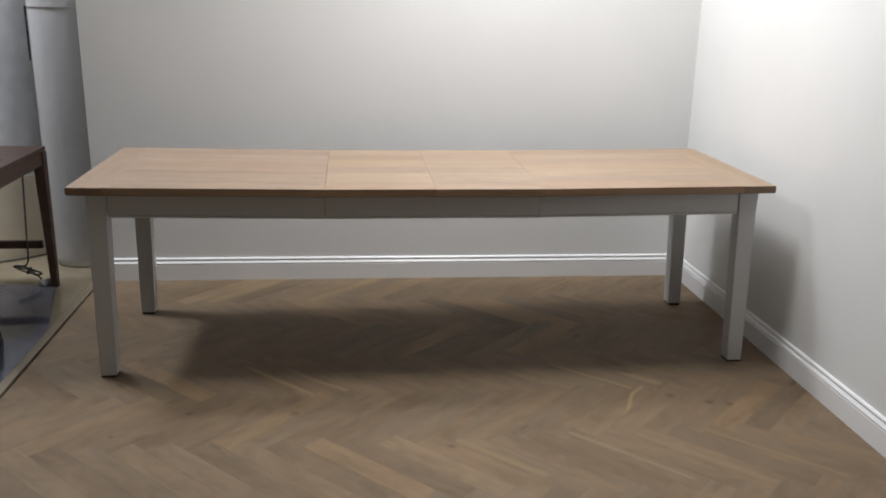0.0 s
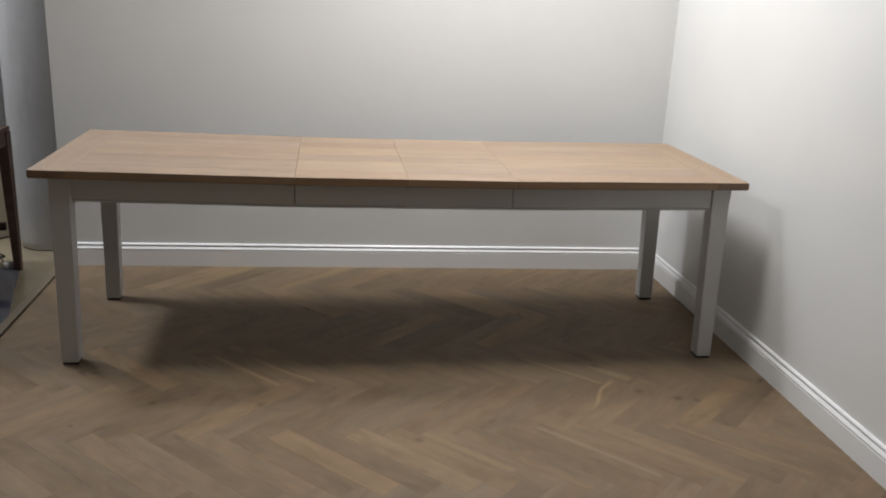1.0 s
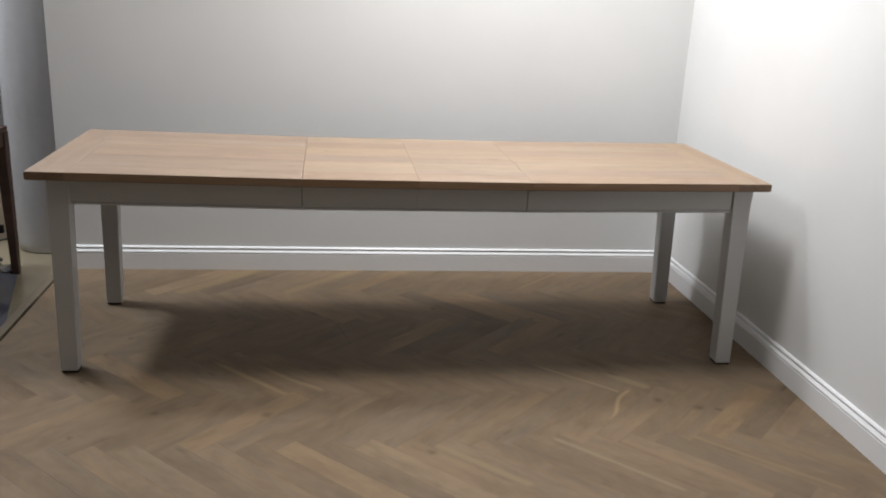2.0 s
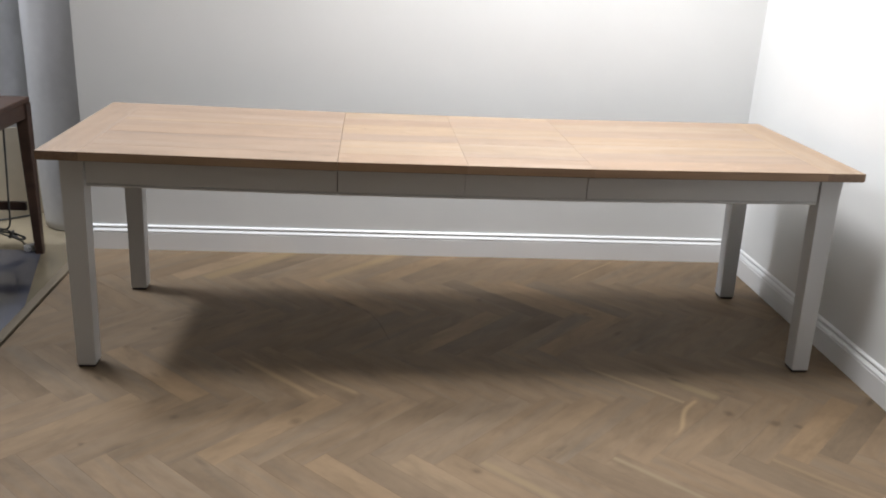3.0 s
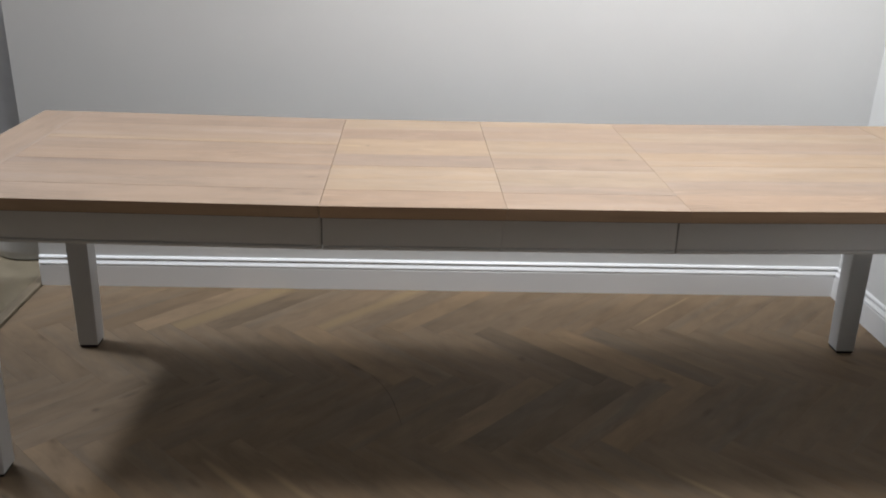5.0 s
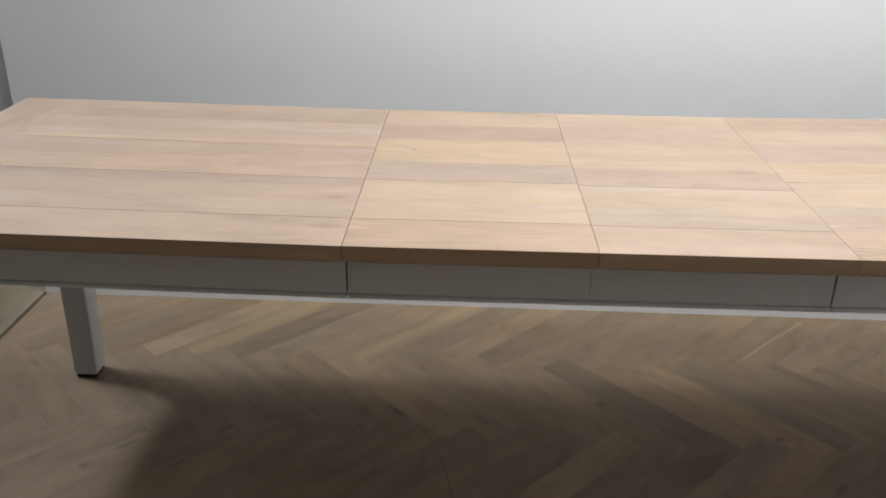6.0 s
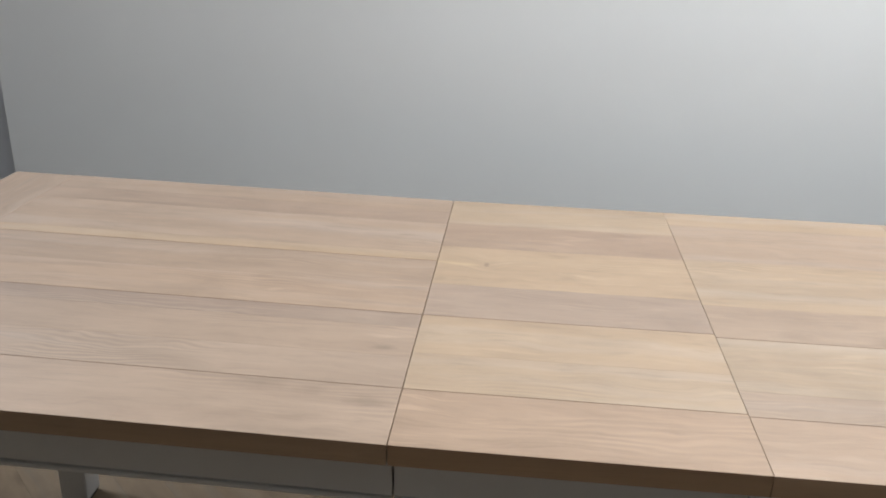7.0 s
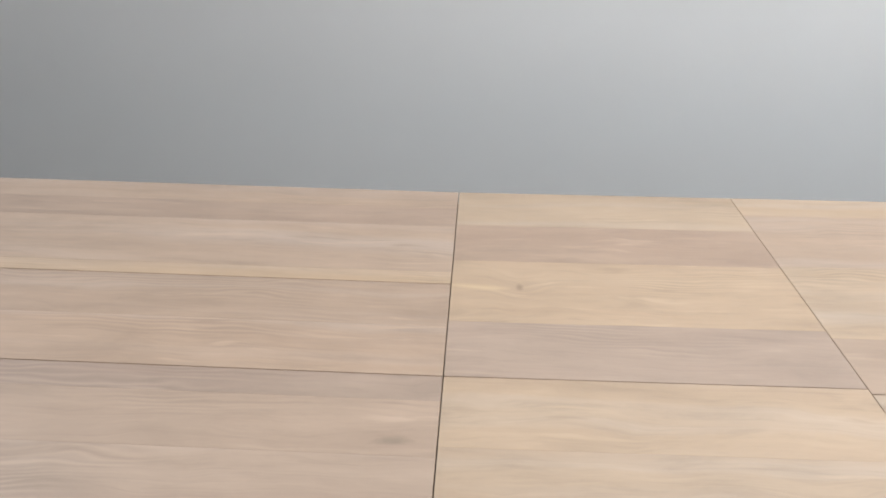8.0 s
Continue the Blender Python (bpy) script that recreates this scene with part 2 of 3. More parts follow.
STREAKS = {  # blocks with a streak of sapwood, by the middle of the block
    (-0.291, 3.587): (0.009, 0.009, 0.0, 0.1, 0.0075, -0.16, 0.25, SAP),
    (-0.166, 3.587): (0.012, 0.032, 0.05, 0.22, 0.007, -0.10, 0.22, SAP),
    (0.956, 3.587): (-0.035, -0.022, -0.1, 0.24, 0.006, -0.14, 0.25, SAP),
    (1.081, 3.587): (-0.004, 0.004, 0.0, 0.2, 0.014, 0.03, 0.22, (0.231, 0.171, 0.100)),
    (1.019, 3.234): (-0.032, 0.021, -0.01, 0.17, 0.0058, -0.035, 0.215, (0.31, 0.226, 0.135)),
    (0.956, 2.880): (0.012, 0.008, -0.2, 0.2, 0.006, -0.36, 0.20, (0.231, 0.177, 0.113)),
    (1.206, 2.880): (-0.020, -0.012, -0.2, 0.2, 0.010, -0.36, 0.24, (0.212, 0.145, 0.090)),
    (1.455, 2.880): (-0.006, 0.0, -0.2, 0.2, 0.006, -0.36, 0.22, (0.219, 0.155, 0.093)),
    (0.582, 2.880): (-0.022, -0.016, -0.2, 0.2, 0.009, -0.30, 0.10, (0.225, 0.161, 0.093)),
    (-0.478, 4.648): (0.0, 0.004, -0.2, 0.2, 0.020, -0.36, 0.24, (0.231, 0.164, 0.090)),
    (1.142, 4.646): (0.034, 0.026, -0.10, 0.12, 0.0035, -0.25, 0.13, SAP),
    (0.021, 4.648): (0.006, 0.0, -0.2, 0.2, 0.014, -0.36, 0.24, (0.231, 0.164, 0.090)),
}
for spot, streak in STREAKS.items():
    M[spot] = wood("floor_oak_sapwood", *FLOOR, sap=streak, **{**FLOOR_KW, "tone": 0.06})
LIGHT_BLOCKS = [(0.643, 3.232), (0.455, 2.878), (1.516, 3.232), (-0.854, 3.232), (-0.043, 4.292), (0.705, 4.292), (0.830, 4.292), (0.892, 3.939), (0.393, 3.939),
                (-0.667, 3.585), (0.331, 2.878), (0.081, 2.878), (-0.231, 3.232), (0.270, 4.646), (-0.603, 4.646)]
DARK_BLOCKS = [(0.206, 2.878), (1.017, 3.232), (0.830, 2.878), (1.329, 2.878), (-1.166, 3.585), (-0.355, 4.646), (-0.729, 4.646), (0.580, 4.292), (0.643, 3.939), (1.640, 3.232), (0.144, 3.232)]
OAK = ((0.304, 0.226, 0.155), (0.284, 0.207, 0.141), (0.254, 0.181, 0.122))
ROSE = ((0.285, 0.207, 0.150), (0.263, 0.189, 0.136), (0.234, 0.166, 0.119))
GREY = ((0.2626, 0.194, 0.1445), (0.2414, 0.1751, 0.131), (0.2172, 0.1542, 0.1154))
TOP_MARKS = [(0.706, 3.985, 0.013, 0.40), (-0.094, 3.780, 0.007, 0.40), (0.477, 3.899, 0.012, 0.24), (0.598, 3.893, 0.012, 0.26), (0.503, 3.747, 0.022, 0.18), (0.604, 3.747, 0.024, 0.18),
             (-0.235, 3.667, 0.016, 0.24), (-0.164, 3.661, 0.011, 0.26), (-0.094, 3.646, 0.013, 0.26)]
TOP_KW = dict(marks=[(x, y, 0.756, r, d) for x, y, r, d in TOP_MARKS], mark_run=0.42, spec=0.4, ring=0.95, rough=0.50, figure=0.8, run=9.0, wobble=0.030, blotch=0.10, fleck=0.5)
M["oak"] = wood("limed_oak", *OAK, fine=2.4, tone=0.04, knots=0.12, **TOP_KW, grey=(0.322, 0.266, 0.219))
M["oak_rose"] = wood("limed_oak_rose", *ROSE, fine=2.4, tone=0.04, knots=0.12, **TOP_KW, grey=(0.300, 0.243, 0.202))
M["oak_grey"] = wood("limed_oak_grey", *GREY, fine=2.4, tone=0.03, knots=0.08, **TOP_KW)
M["oak_knot"] = wood("limed_oak_knot", *OAK, fine=2.4, tone=0.02, knots=0.0, **TOP_KW, knot_at=(-0.125, 0.007), sap=(0.009, 0.003, -0.22, -0.15, 0.004, -0.27, -0.155, (0.365, 0.272, 0.168)))
M["oak_figured"] = wood("limed_oak_figured", *ROSE, fine=1.5, tone=0.02, knots=0.0, **{**TOP_KW, "ring": 0.95, "swirl": 34.0, "flame_at": (0.46, 0.62)})
# the top's oak at 0.55, shade put into the seams and the underside
M["oak_core"] = wood("oak_toned_down", *[tuple(c * 0.55 for c in k) for k in OAK], rough=0.6)
M["oak_edge"] = wood("oak_edge", (0.31, 0.208, 0.132), (0.26, 0.172, 0.106), (0.21, 0.135, 0.082), tone=0.05, knots=0.0, rough=0.5)
M["oak_end"] = plain("oak_end_grain", (0.20, 0.125, 0.078), 0.55, vary=0.2, scale=60.0)
M["dark"] = wood("walnut_stain", (0.060, 0.033, 0.022), (0.040, 0.021, 0.014), (0.024, 0.012, 0.008), tone=0.05, knots=0.0, rough=0.4)
# felt pads, and the black put in for the gap between the rolls
M["pad"] = plain("felt_and_gap_black", (0.015, 0.013, 0.012), 0.9)
# near black that puts shade into gaps and joints; clips and crack share it
M["gap"] = plain("dark_recess", (0.02, 0.016, 0.012), 0.9)
M["strip"] = plain("threshold_oak", (0.215, 0.172, 0.118), 0.45, vary=0.15, stretch=(8, 1, 1))
M["gloss_floor"] = plain("glossy_beige_tile", (0.25, 0.207, 0.140), 0.20, vary=0.1, scale=5.0, bump=0.02)
# bluish reflection of the bay floor, put into a colour of its own
M["film"] = plain("grey_blue_sheen", (0.105, 0.112, 0.150), 0.07, vary=0.12, scale=4.0, bump=0.03)
M["film"].node_tree.nodes["Principled BSDF"].inputs["IOR"].default_value = 1.9
M["wrap"] = plain("bubble_wrap", (0.59, 0.585, 0.59), 0.33, vary=0.03, scale=30.0, bump=0.25)
M["wrap_dull"] = plain("plastic_sheet", (0.80, 0.81, 0.84), 0.4, vary=0.08, scale=12.0, bump=0.3)
M["tape"] = plain("pale_plastic", (0.66, 0.66, 0.66), 0.25, vary=0.03)
M["card"] = plain("cardboard", (0.62, 0.55, 0.43), 0.6, vary=0.06, scale=9.0)
M["cable"] = plain("black_cable", (0.045, 0.045, 0.043), 0.4)
M["plug"] = plain("plug_plastic", (0.72, 0.72, 0.72), 0.2, vary=0.1)
M["pin"] = plain("plug_metal", (0.7, 0.7, 0.68), 0.25, metal=1.0)


# ---- mesh helpers ----
def mesh_of(name, bm, material, smooth=False):
    me = bpy.data.meshes.new(name)
    bmesh.ops.recalc_face_normals(bm, faces=bm.faces)
    for f in bm.faces:
        f.smooth = smooth
    bm.to_mesh(me)
    bm.free()
    me.materials.append(material)
    return me


def part(name, bm, material, parent, label="", m=None, smooth=False):
    data = bm if isinstance(bm, bpy.types.Mesh) else mesh_of(name, bm, material, smooth)
    ob = new(name, data)
    ob.parent = parent
    if m is not None:
        ob.matrix_basis = m
    if label:
        ob["label"] = label
    return ob


def box(x0, x1, y0, y1, z0, z1, bevel=0.0, seg=1):
    bm = bmesh.new()
    bmesh.ops.create_cube(bm, size=1)
    bmesh.ops.transform(bm, verts=bm.verts, matrix=Matrix.Translation(((x0 + x1) / 2, (y0 + y1) / 2, (z0 + z1) / 2)) @ Matrix.Diagonal((x1 - x0, y1 - y0, z1 - z0, 1)))
    if bevel:
        bmesh.ops.bevel(bm, geom=bm.edges[:], offset=bevel, segments=seg, affect="EDGES")
    return bm


def structure(name, bm, material, label, smooth=False):
    return tagged(new(name, mesh_of(name, bm, material, smooth)), label, kind="structure")


def extrude_profile(profile, a, b, out):
    """A moulding from a to b (on the floor plan); profile: (proud, height) pairs; out: the side it faces."""
    bm = bmesh.new()
    rings = []
    for end in (a, b):
        rings.append([bm.verts.new((end[0] + out[0] * p, end[1] + out[1] * p, z)) for p, z in profile])
    for k in range(len(profile)):
        j = (k + 1) % len(profile)
        bm.faces.new((rings[0][k], rings[0][j], rings[1][j], rings[1][k]))
    bm.faces.new(rings[0])
    bm.faces.new(rings[1][::-1])
    return bm


def prism(poly, top, thick, bevel):
    """A flat piece with a chamfered upper edge, from a plan outline."""
    bm = bmesh.new()
    n = len(poly)
    cx, cy = sum(p[0] for p in poly) / n, sum(p[1] for p in poly) / n
    inner = []
    for i in range(n):
        (x0, y0), (x1, y1), (x2, y2) = poly[i - 1], poly[i], poly[(i + 1) % n]
        a, b = Vector((x1 - x0, y1 - y0)), Vector((x2 - x1, y2 - y1))
        if a.length < 1e-6 or b.length < 1e-6:
            inner.append((x1, y1))
            continue
        na, nb = Vector((-a.y, a.x)).normalized(), Vector((-b.y, b.x)).normalized()
        k = (na + nb) / max(0.35, 1 + na.dot(nb))
        inner.append((x1 + k.x * bevel, y1 + k.y * bevel))
    low = [bm.verts.new((x, y, top - thick)) for x, y in poly]
    mid = [bm.verts.new((x, y, top - bevel)) for x, y in poly]
    up = [bm.verts.new((x, y, top)) for x, y in inner]
    for i in range(n):
        j = (i + 1) % n
        bm.faces.new((low[i], low[j], mid[j], mid[i]))
        bm.faces.new((mid[i], mid[j], up[j], up[i]))
    bm.faces.new(up)
    bm.faces.new(low[::-1])
    return bm


def edged(name, bm, top, side):
    """A board whose narrow sides have a material of their own."""
    me = mesh_of(name, bm, top)
    me.materials.append(side)
    for f in me.polygons:
        if abs(f.normal.z) < 0.2:
            f.material_index = 1
    return me


def tube(points, radius, sides=8):
    """A round bar along a smoothed run of points."""
    pts = [Vector(p) for p in points]
    fine = []
    for i in range(len(pts) - 1):
        p0, p1, p2, p3 = pts[max(0, i - 1)], pts[i], pts[i + 1], pts[min(len(pts) - 1, i + 2)]
        for k in range(8):
            t = k / 8
            fine.append(0.5 * (2 * p1 + (p2 - p0) * t + (2 * p0 - 5 * p1 + 4 * p2 - p3) * t * t + (3 * p1 - p0 - 3 * p2 + p3) * t ** 3))
    fine.append(pts[-1])
    bm = bmesh.new()
    rings = []
    for i, p in enumerate(fine):
        d = (fine[min(i + 1, len(fine) - 1)] - fine[max(i - 1, 0)]).normalized()
        side = d.cross(Vector((0.13, 0.27, 0.95))).normalized()
        up = side.cross(d)
        rings.append([bm.verts.new(p + radius * (math.cos(a) * side + math.sin(a) * up)) for a in (2 * math.pi * k / sides for k in range(sides))])
    for r0, r1 in zip(rings, rings[1:]):
        for k in range(sides):
            bm.faces.new((r0[k], r0[(k + 1) % sides], r1[(k + 1) % sides], r1[k]))
    bm.faces.new(rings[0][::-1])
    bm.faces.new(rings[-1])
    return bm


# ---- the room ----
WL, WR = -1.248, 1.818          # left end of the back wall, face of the right wall
BACK, SKEW = 4.823, -0.0090     # face of the back wall at x = 0.2; it is not quite square to the room
REAR, BAY_X, BAY_Y = -3.0, -4.6, 6.15


def back_y(x):
    return BACK + SKEW * (x - 0.2)


def slab(corners, z0, z1):
    bm = bmesh.new()
    low = [bm.verts.new((x, y, z0)) for x, y in corners]
    high = [bm.verts.new((x, y, z1)) for x, y in corners]
    n = len(corners)
    for i in range(n):
        bm.faces.new((low[i], low[(i + 1) % n], high[(i + 1) % n], high[i]))
    bm.faces.new(low[::-1])
    bm.faces.new(high)
    return bm


structure("wall_north", slab([(WL, back_y(WL)), (WR + 0.15, back_y(WR + 0.15)), (WR + 0.15, back_y(WR) + 0.13), (WL, back_y(WL) + 0.13)], -0.1, CEIL), M["wall"], "pale grey painted plaster wall behind the table")
structure("wall_east", slab([(WR, REAR), (WR + 0.15, REAR), (WR + 0.15, back_y(WR + 0.15) - 0.0005), (WR, back_y(WR) - 0.0005)], -0.1, CEIL), M["wall"], "pale grey painted plaster side wall")
# closing walls and ceiling, their tone lowered to deepen shadow under the table
structure("wall_south", box(BAY_X - 0.15, WR + 0.15, REAR - 0.15, REAR - 0.001, -0.1, CEIL), M["bay"], "unseen beige wall behind the viewer, toned down to cut bounce")
structure("wall_west", box(BAY_X - 0.15, BAY_X, REAR, BAY_Y + 0.15, -0.1, CEIL), M["bay"], "unseen beige wall of the adjoining bay, toned down to cut bounce")
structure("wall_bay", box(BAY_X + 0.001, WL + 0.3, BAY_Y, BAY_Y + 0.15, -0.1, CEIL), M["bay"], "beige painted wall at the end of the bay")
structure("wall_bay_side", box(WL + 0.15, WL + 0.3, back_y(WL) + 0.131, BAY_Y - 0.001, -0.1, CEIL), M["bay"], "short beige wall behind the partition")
structure("ceiling", box(BAY_X - 0.15, WR + 0.15, REAR - 0.15, BAY_Y + 0.15, CEIL + 0.001, CEIL + 0.15), M["ceiling"], "plain unseen ceiling, greyed to cut bounce")
structure("subfloor", box(WL - 0.004, WR + 0.02, REAR, 4.9, -0.06, -0.0135), M["gap"], "dark subfloor under the oak blocks")
structure("floor_bay", box(BAY_X, WL - 0.044, REAR, BAY_Y, -0.06, -0.001), M["gloss_floor"], "glossy beige smooth floor of the adjoining bay")
structure("floor_bay_return", box(WL - 0.043, WL + 0.15, back_y(WL) + 0.131, BAY_Y, -0.06, -0.002), M["gloss_floor"], "glossy beige floor behind the partition")
structure("threshold", box(WL - 0.043, WL - 0.005, REAR, back_y(WL) + 0.13, -0.02, 0.004, 0.002), M["strip"], "pale wooden threshold strip between the two floors")

SKIRT = [(0.0, 0.0), (0.018, 0.0), (0.018, 0.081), (0.0150, 0.0835), (0.0150, 0.0865), (0.0185, 0.0885), (0.0185, 0.091), (0.0115, 0.1005), (0.0075, 0.1015),
         (0.0065, 0.1085), (0.0115, 0.1095), (0.0115, 0.112), (0.0075, 0.1165), (0.0, 0.1185)]
structure("baseboard_north", extrude_profile(SKIRT, (WL, back_y(WL)), (WR - 0.0005, back_y(WR)), (0.0, -1.0)), M["trim"], "white gloss moulded skirting board along the back wall")
structure("baseboard_east", extrude_profile(SKIRT, (WR, back_y(WR) - 0.0188), (WR, REAR), (-1.0, 0.0)), M["trim"], "white gloss moulded skirting board along the side wall")


# ---- the dining table ----
X0, X1, Y0, Y1, TOP = -0.976, 1.687, 3.560, 4.415, 0.765
J1, J2, J3 = -0.056, 0.359, 0.772
SAG = 0.010
THICK = 0.027
table = tagged(new("dining_table"), "long extending dining table, limed oak top on pale grey painted legs", "dining table")
table.location = ((X0 + X1) / 2, (Y0 + Y1) / 2, 0)
TX, TY = table.location.x, table.location.y


def section(x0, x1, z_left, z_right, rows, cap=0, label=""):
    """One piece of the table top: a core with its boards laid on it. rows: (y0, y1, wood, gap below, gap above).
    cap: -1 or 1 where a cross board closes that end."""
    mid = ((x0 + x1) / 2, (Y0 + Y1) / 2)
    tilt = math.atan2(z_left - z_right, x1 - x0)
    half, deep = (x1 - x0) / 2, (Y1 - Y0) / 2
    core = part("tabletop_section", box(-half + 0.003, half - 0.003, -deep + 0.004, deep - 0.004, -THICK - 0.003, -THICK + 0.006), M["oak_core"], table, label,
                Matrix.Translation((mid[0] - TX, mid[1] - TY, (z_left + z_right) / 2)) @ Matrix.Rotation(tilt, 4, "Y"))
    a, b = -half, half
    if cap:
        w = 0.128
        c0, c1 = (a, a + w - 0.0006) if cap < 0 else (b - w + 0.0006, b)
        cm = (c0 + c1) / 2
        part("board", edged("board", prism([(-deep, -(c1 - c0) / 2), (deep, -(c1 - c0) / 2), (deep, (c1 - c0) / 2), (-deep, (c1 - c0) / 2)], 0, THICK, 0.0012), M["oak_rose" if cap < 0 else "oak"], M["oak_end"]), None, core, "cross board at the table's end",
             Matrix.Translation((cm, 0, 0)) @ Matrix.Rotation(math.pi / 2, 4, "Z"))
        if cap < 0:
            a += w
        else:
            b -= w
    for y0, y1, wd, g0, g1 in rows:
        m = ((a + b) / 2, (y0 + y1) / 2 - mid[1])
        hx, e0, e1 = (b - a) / 2, -(y1 - y0) / 2 + g0, (y1 - y0) / 2 - g1
        part("board", edged("board", prism([(-hx, e0), (hx, e0), (hx, e1), (-hx, e1)], 0, THICK, 0.00012), M[wd], M["oak_edge"]), None, core, "", Matrix.Translation((m[0], m[1], 0)))
    return core


S, T = 0.0006, 0.00003
low = TOP - SAG
section(X0, J1 - 0.0006, TOP, low, [
    (Y0, 3.681, "oak_figured", 0, S), (3.681, 3.760, "oak_rose", S, T), (3.760, 3.845, "oak_figured", T, T), (3.845, 3.889, "oak_grey", T, S),
    (3.889, 3.990, "oak_rose", S, T), (3.990, 4.095, "oak_rose", T, S), (4.095, 4.128, "oak", S, T), (4.128, 4.275, "oak_rose", T, T), (4.275, 4.345, "oak_grey", T, T), (4.345, Y1, "oak_rose", T, 0)], -1, "fixed half of the oak top with a cross board at its end")
section(J1 + 0.0006, J2 - 0.0004, low, low, [
    (Y0, 3.681, "oak_figured", 0, S), (3.681, 3.775, "oak", S, T), (3.775, 3.889, "oak", T, S), (3.889, 4.003, "oak_grey", S, T),
    (4.003, 4.165, "oak_knot", T, T), (4.165, 4.284, "oak_grey", T, T), (4.284, Y1, "oak", T, 0)], 0, "loose oak extension leaf with a small knot")
section(J2 + 0.0004, J3 - 0.0003, low, low, [
    (Y0, 3.676, "oak_rose", 0, S), (3.676, 3.735, "oak_rose", S, T), (3.735, 3.880, "oak", T, S), (3.880, 3.988, "oak_figured", S, T),
    (3.988, 4.170, "oak", T, T), (4.170, 4.345, "oak_rose", T, T), (4.345, Y1, "oak", T, 0)], 0, "loose oak extension leaf")
section(J3 + 0.0003, X1, low, TOP, [
    (Y0, 3.680, "oak_figured", 0, T), (3.680, 3.795, "oak_rose", T, T), (3.795, 3.930, "oak", T, S), (3.930, 4.060, "oak", S, T),
    (4.060, 4.185, "oak_rose", T, T), (4.185, 4.300, "oak", T, T), (4.300, Y1, "oak_rose", T, 0)], 1, "fixed half of the oak top with a cross board at its end")

# legs: square, tapered, on dark felt pads; the sagging top draws their heads inwards
LEG_X, LEG_Y = (-0.931, 1.660), (3.615, 4.376)
HEAD = {-1: ((0.009, 0.0, 0.0600), (0.012, 0.0, 0.0615), (0.60, 0.0050, 0.0690), (0.66, 0.0054, 0.0715), (0.70, 0.0056, 0.0735), (0.734, 0.0058, 0.0745)),
        1: ((0.009, 0.0, 0.0600), (0.012, 0.0, 0.0615), (0.60, 0.0145, 0.0670), (0.66, 0.0145, 0.0700), (0.70, 0.0130, 0.0740), (0.734, 0.0110, 0.0785))}


def leg(ox, oy, sx, sy):
    """ox, oy: the outer corner at the foot; sx, sy: the way inwards. HEAD: height, inward lean, width."""
    bm = bmesh.new()
    rings = []
    for z, lean, w in HEAD[-sx]:
        inset = 0.0015 if z < 0.01 else 0.0
        pts = [(inset, inset), (w - inset, inset), (w - inset, w - inset), (inset, w - inset)]
        rings.append([bm.verts.new((ox + sx * (a + lean) - TX, oy + sy * b - TY, z)) for a, b in pts])
    for r0, r1 in zip(rings, rings[1:]):
        for k in range(4):
            bm.faces.new((r0[k], r0[(k + 1) % 4], r1[(k + 1) % 4], r1[k]))
    bm.faces.new(rings[0])
    bm.faces.new(rings[-1])
    long_edges = [e for e in bm.edges if abs(e.verts[0].co.z - e.verts[1].co.z) > 0.02]
    bmesh.ops.bevel(bm, geom=long_edges, offset=0.002, segments=2, affect="EDGES")
    ob = part("leg", bm, M["table_paint"], table, "square tapered leg painted pale grey")
    x0, x1 = sorted((ox + sx * 0.003 - TX, ox + sx * 0.0580 - TX))
    y0, y1 = sorted((oy + sy * 0.003 - TY, oy + sy * 0.0580 - TY))
    part("pad", box(x0, x1, y0, y1, 0.0005, 0.0095, 0.001), M["pad"], ob, "dark felt pad")


for ox, sx in zip(LEG_X, (1, -1)):
    for oy, sy in zip(LEG_Y, (1, -1)):
        leg(ox, oy + (0.003 if sx < 0 < sy else 0.0), sx, sy)

# apron boards with a bead along the lower edge
BEAD = [(0.0, 0.0), (0.0, 0.099), (0.020, 0.099), (0.020, 0.0125), (0.0175, 0.0118), (0.0175, 0.0098), (0.0205, 0.0085), (0.0215, 0.005), (0.0205, 0.0015), (0.019, 0.0)]


def apron(a, b, za, zb, out, label=""):
    """A board from a to b whose lower edge lies at za and zb; a and b on its inner face."""
    bm = bmesh.new()
    rings = []
    for (x, y), z in ((a, za), (b, zb)):
        rings.append([bm.verts.new((x + out[0] * p - TX, y + out[1] * p - TY, z + h)) for p, h in BEAD])
    n = len(BEAD)
    for k in range(n):
        bm.faces.new((rings[0][k], rings[0][(k + 1) % n], rings[1][(k + 1) % n], rings[1][k]))
    bm.faces.new(rings[0])
    bm.faces.new(rings[1][::-1])
    return part("apron", bm, M["table_paint"], table, label)


AZ = 0.6375
for y, out in ((3.6430, (0, -1)), (4.349, (0, 1))):
    apron((LEG_X[0] + 0.0818, y), (J1 - 0.0035, y), AZ, AZ - SAG, out, "pale grey apron board with a beaded lower edge")
    apron((J1 - 0.0005, y), (J2 - 0.0012, y), AZ - SAG, AZ - SAG, out)
    apron((J2 - 0.0002, y), (J3 - 0.0050, y), AZ - SAG, AZ - SAG, out)
    apron((J3 - 0.0020, y), (LEG_X[1] - 0.0915, y), AZ - SAG, AZ, out)
for x, out in ((LEG_X[0] + 0.032, (-1, 0)), (LEG_X[1] - 0.038, (1, 0))):
    apron((x, LEG_Y[0] + 0.0805), (x, LEG_Y[1] - 0.0805), AZ, AZ, out)
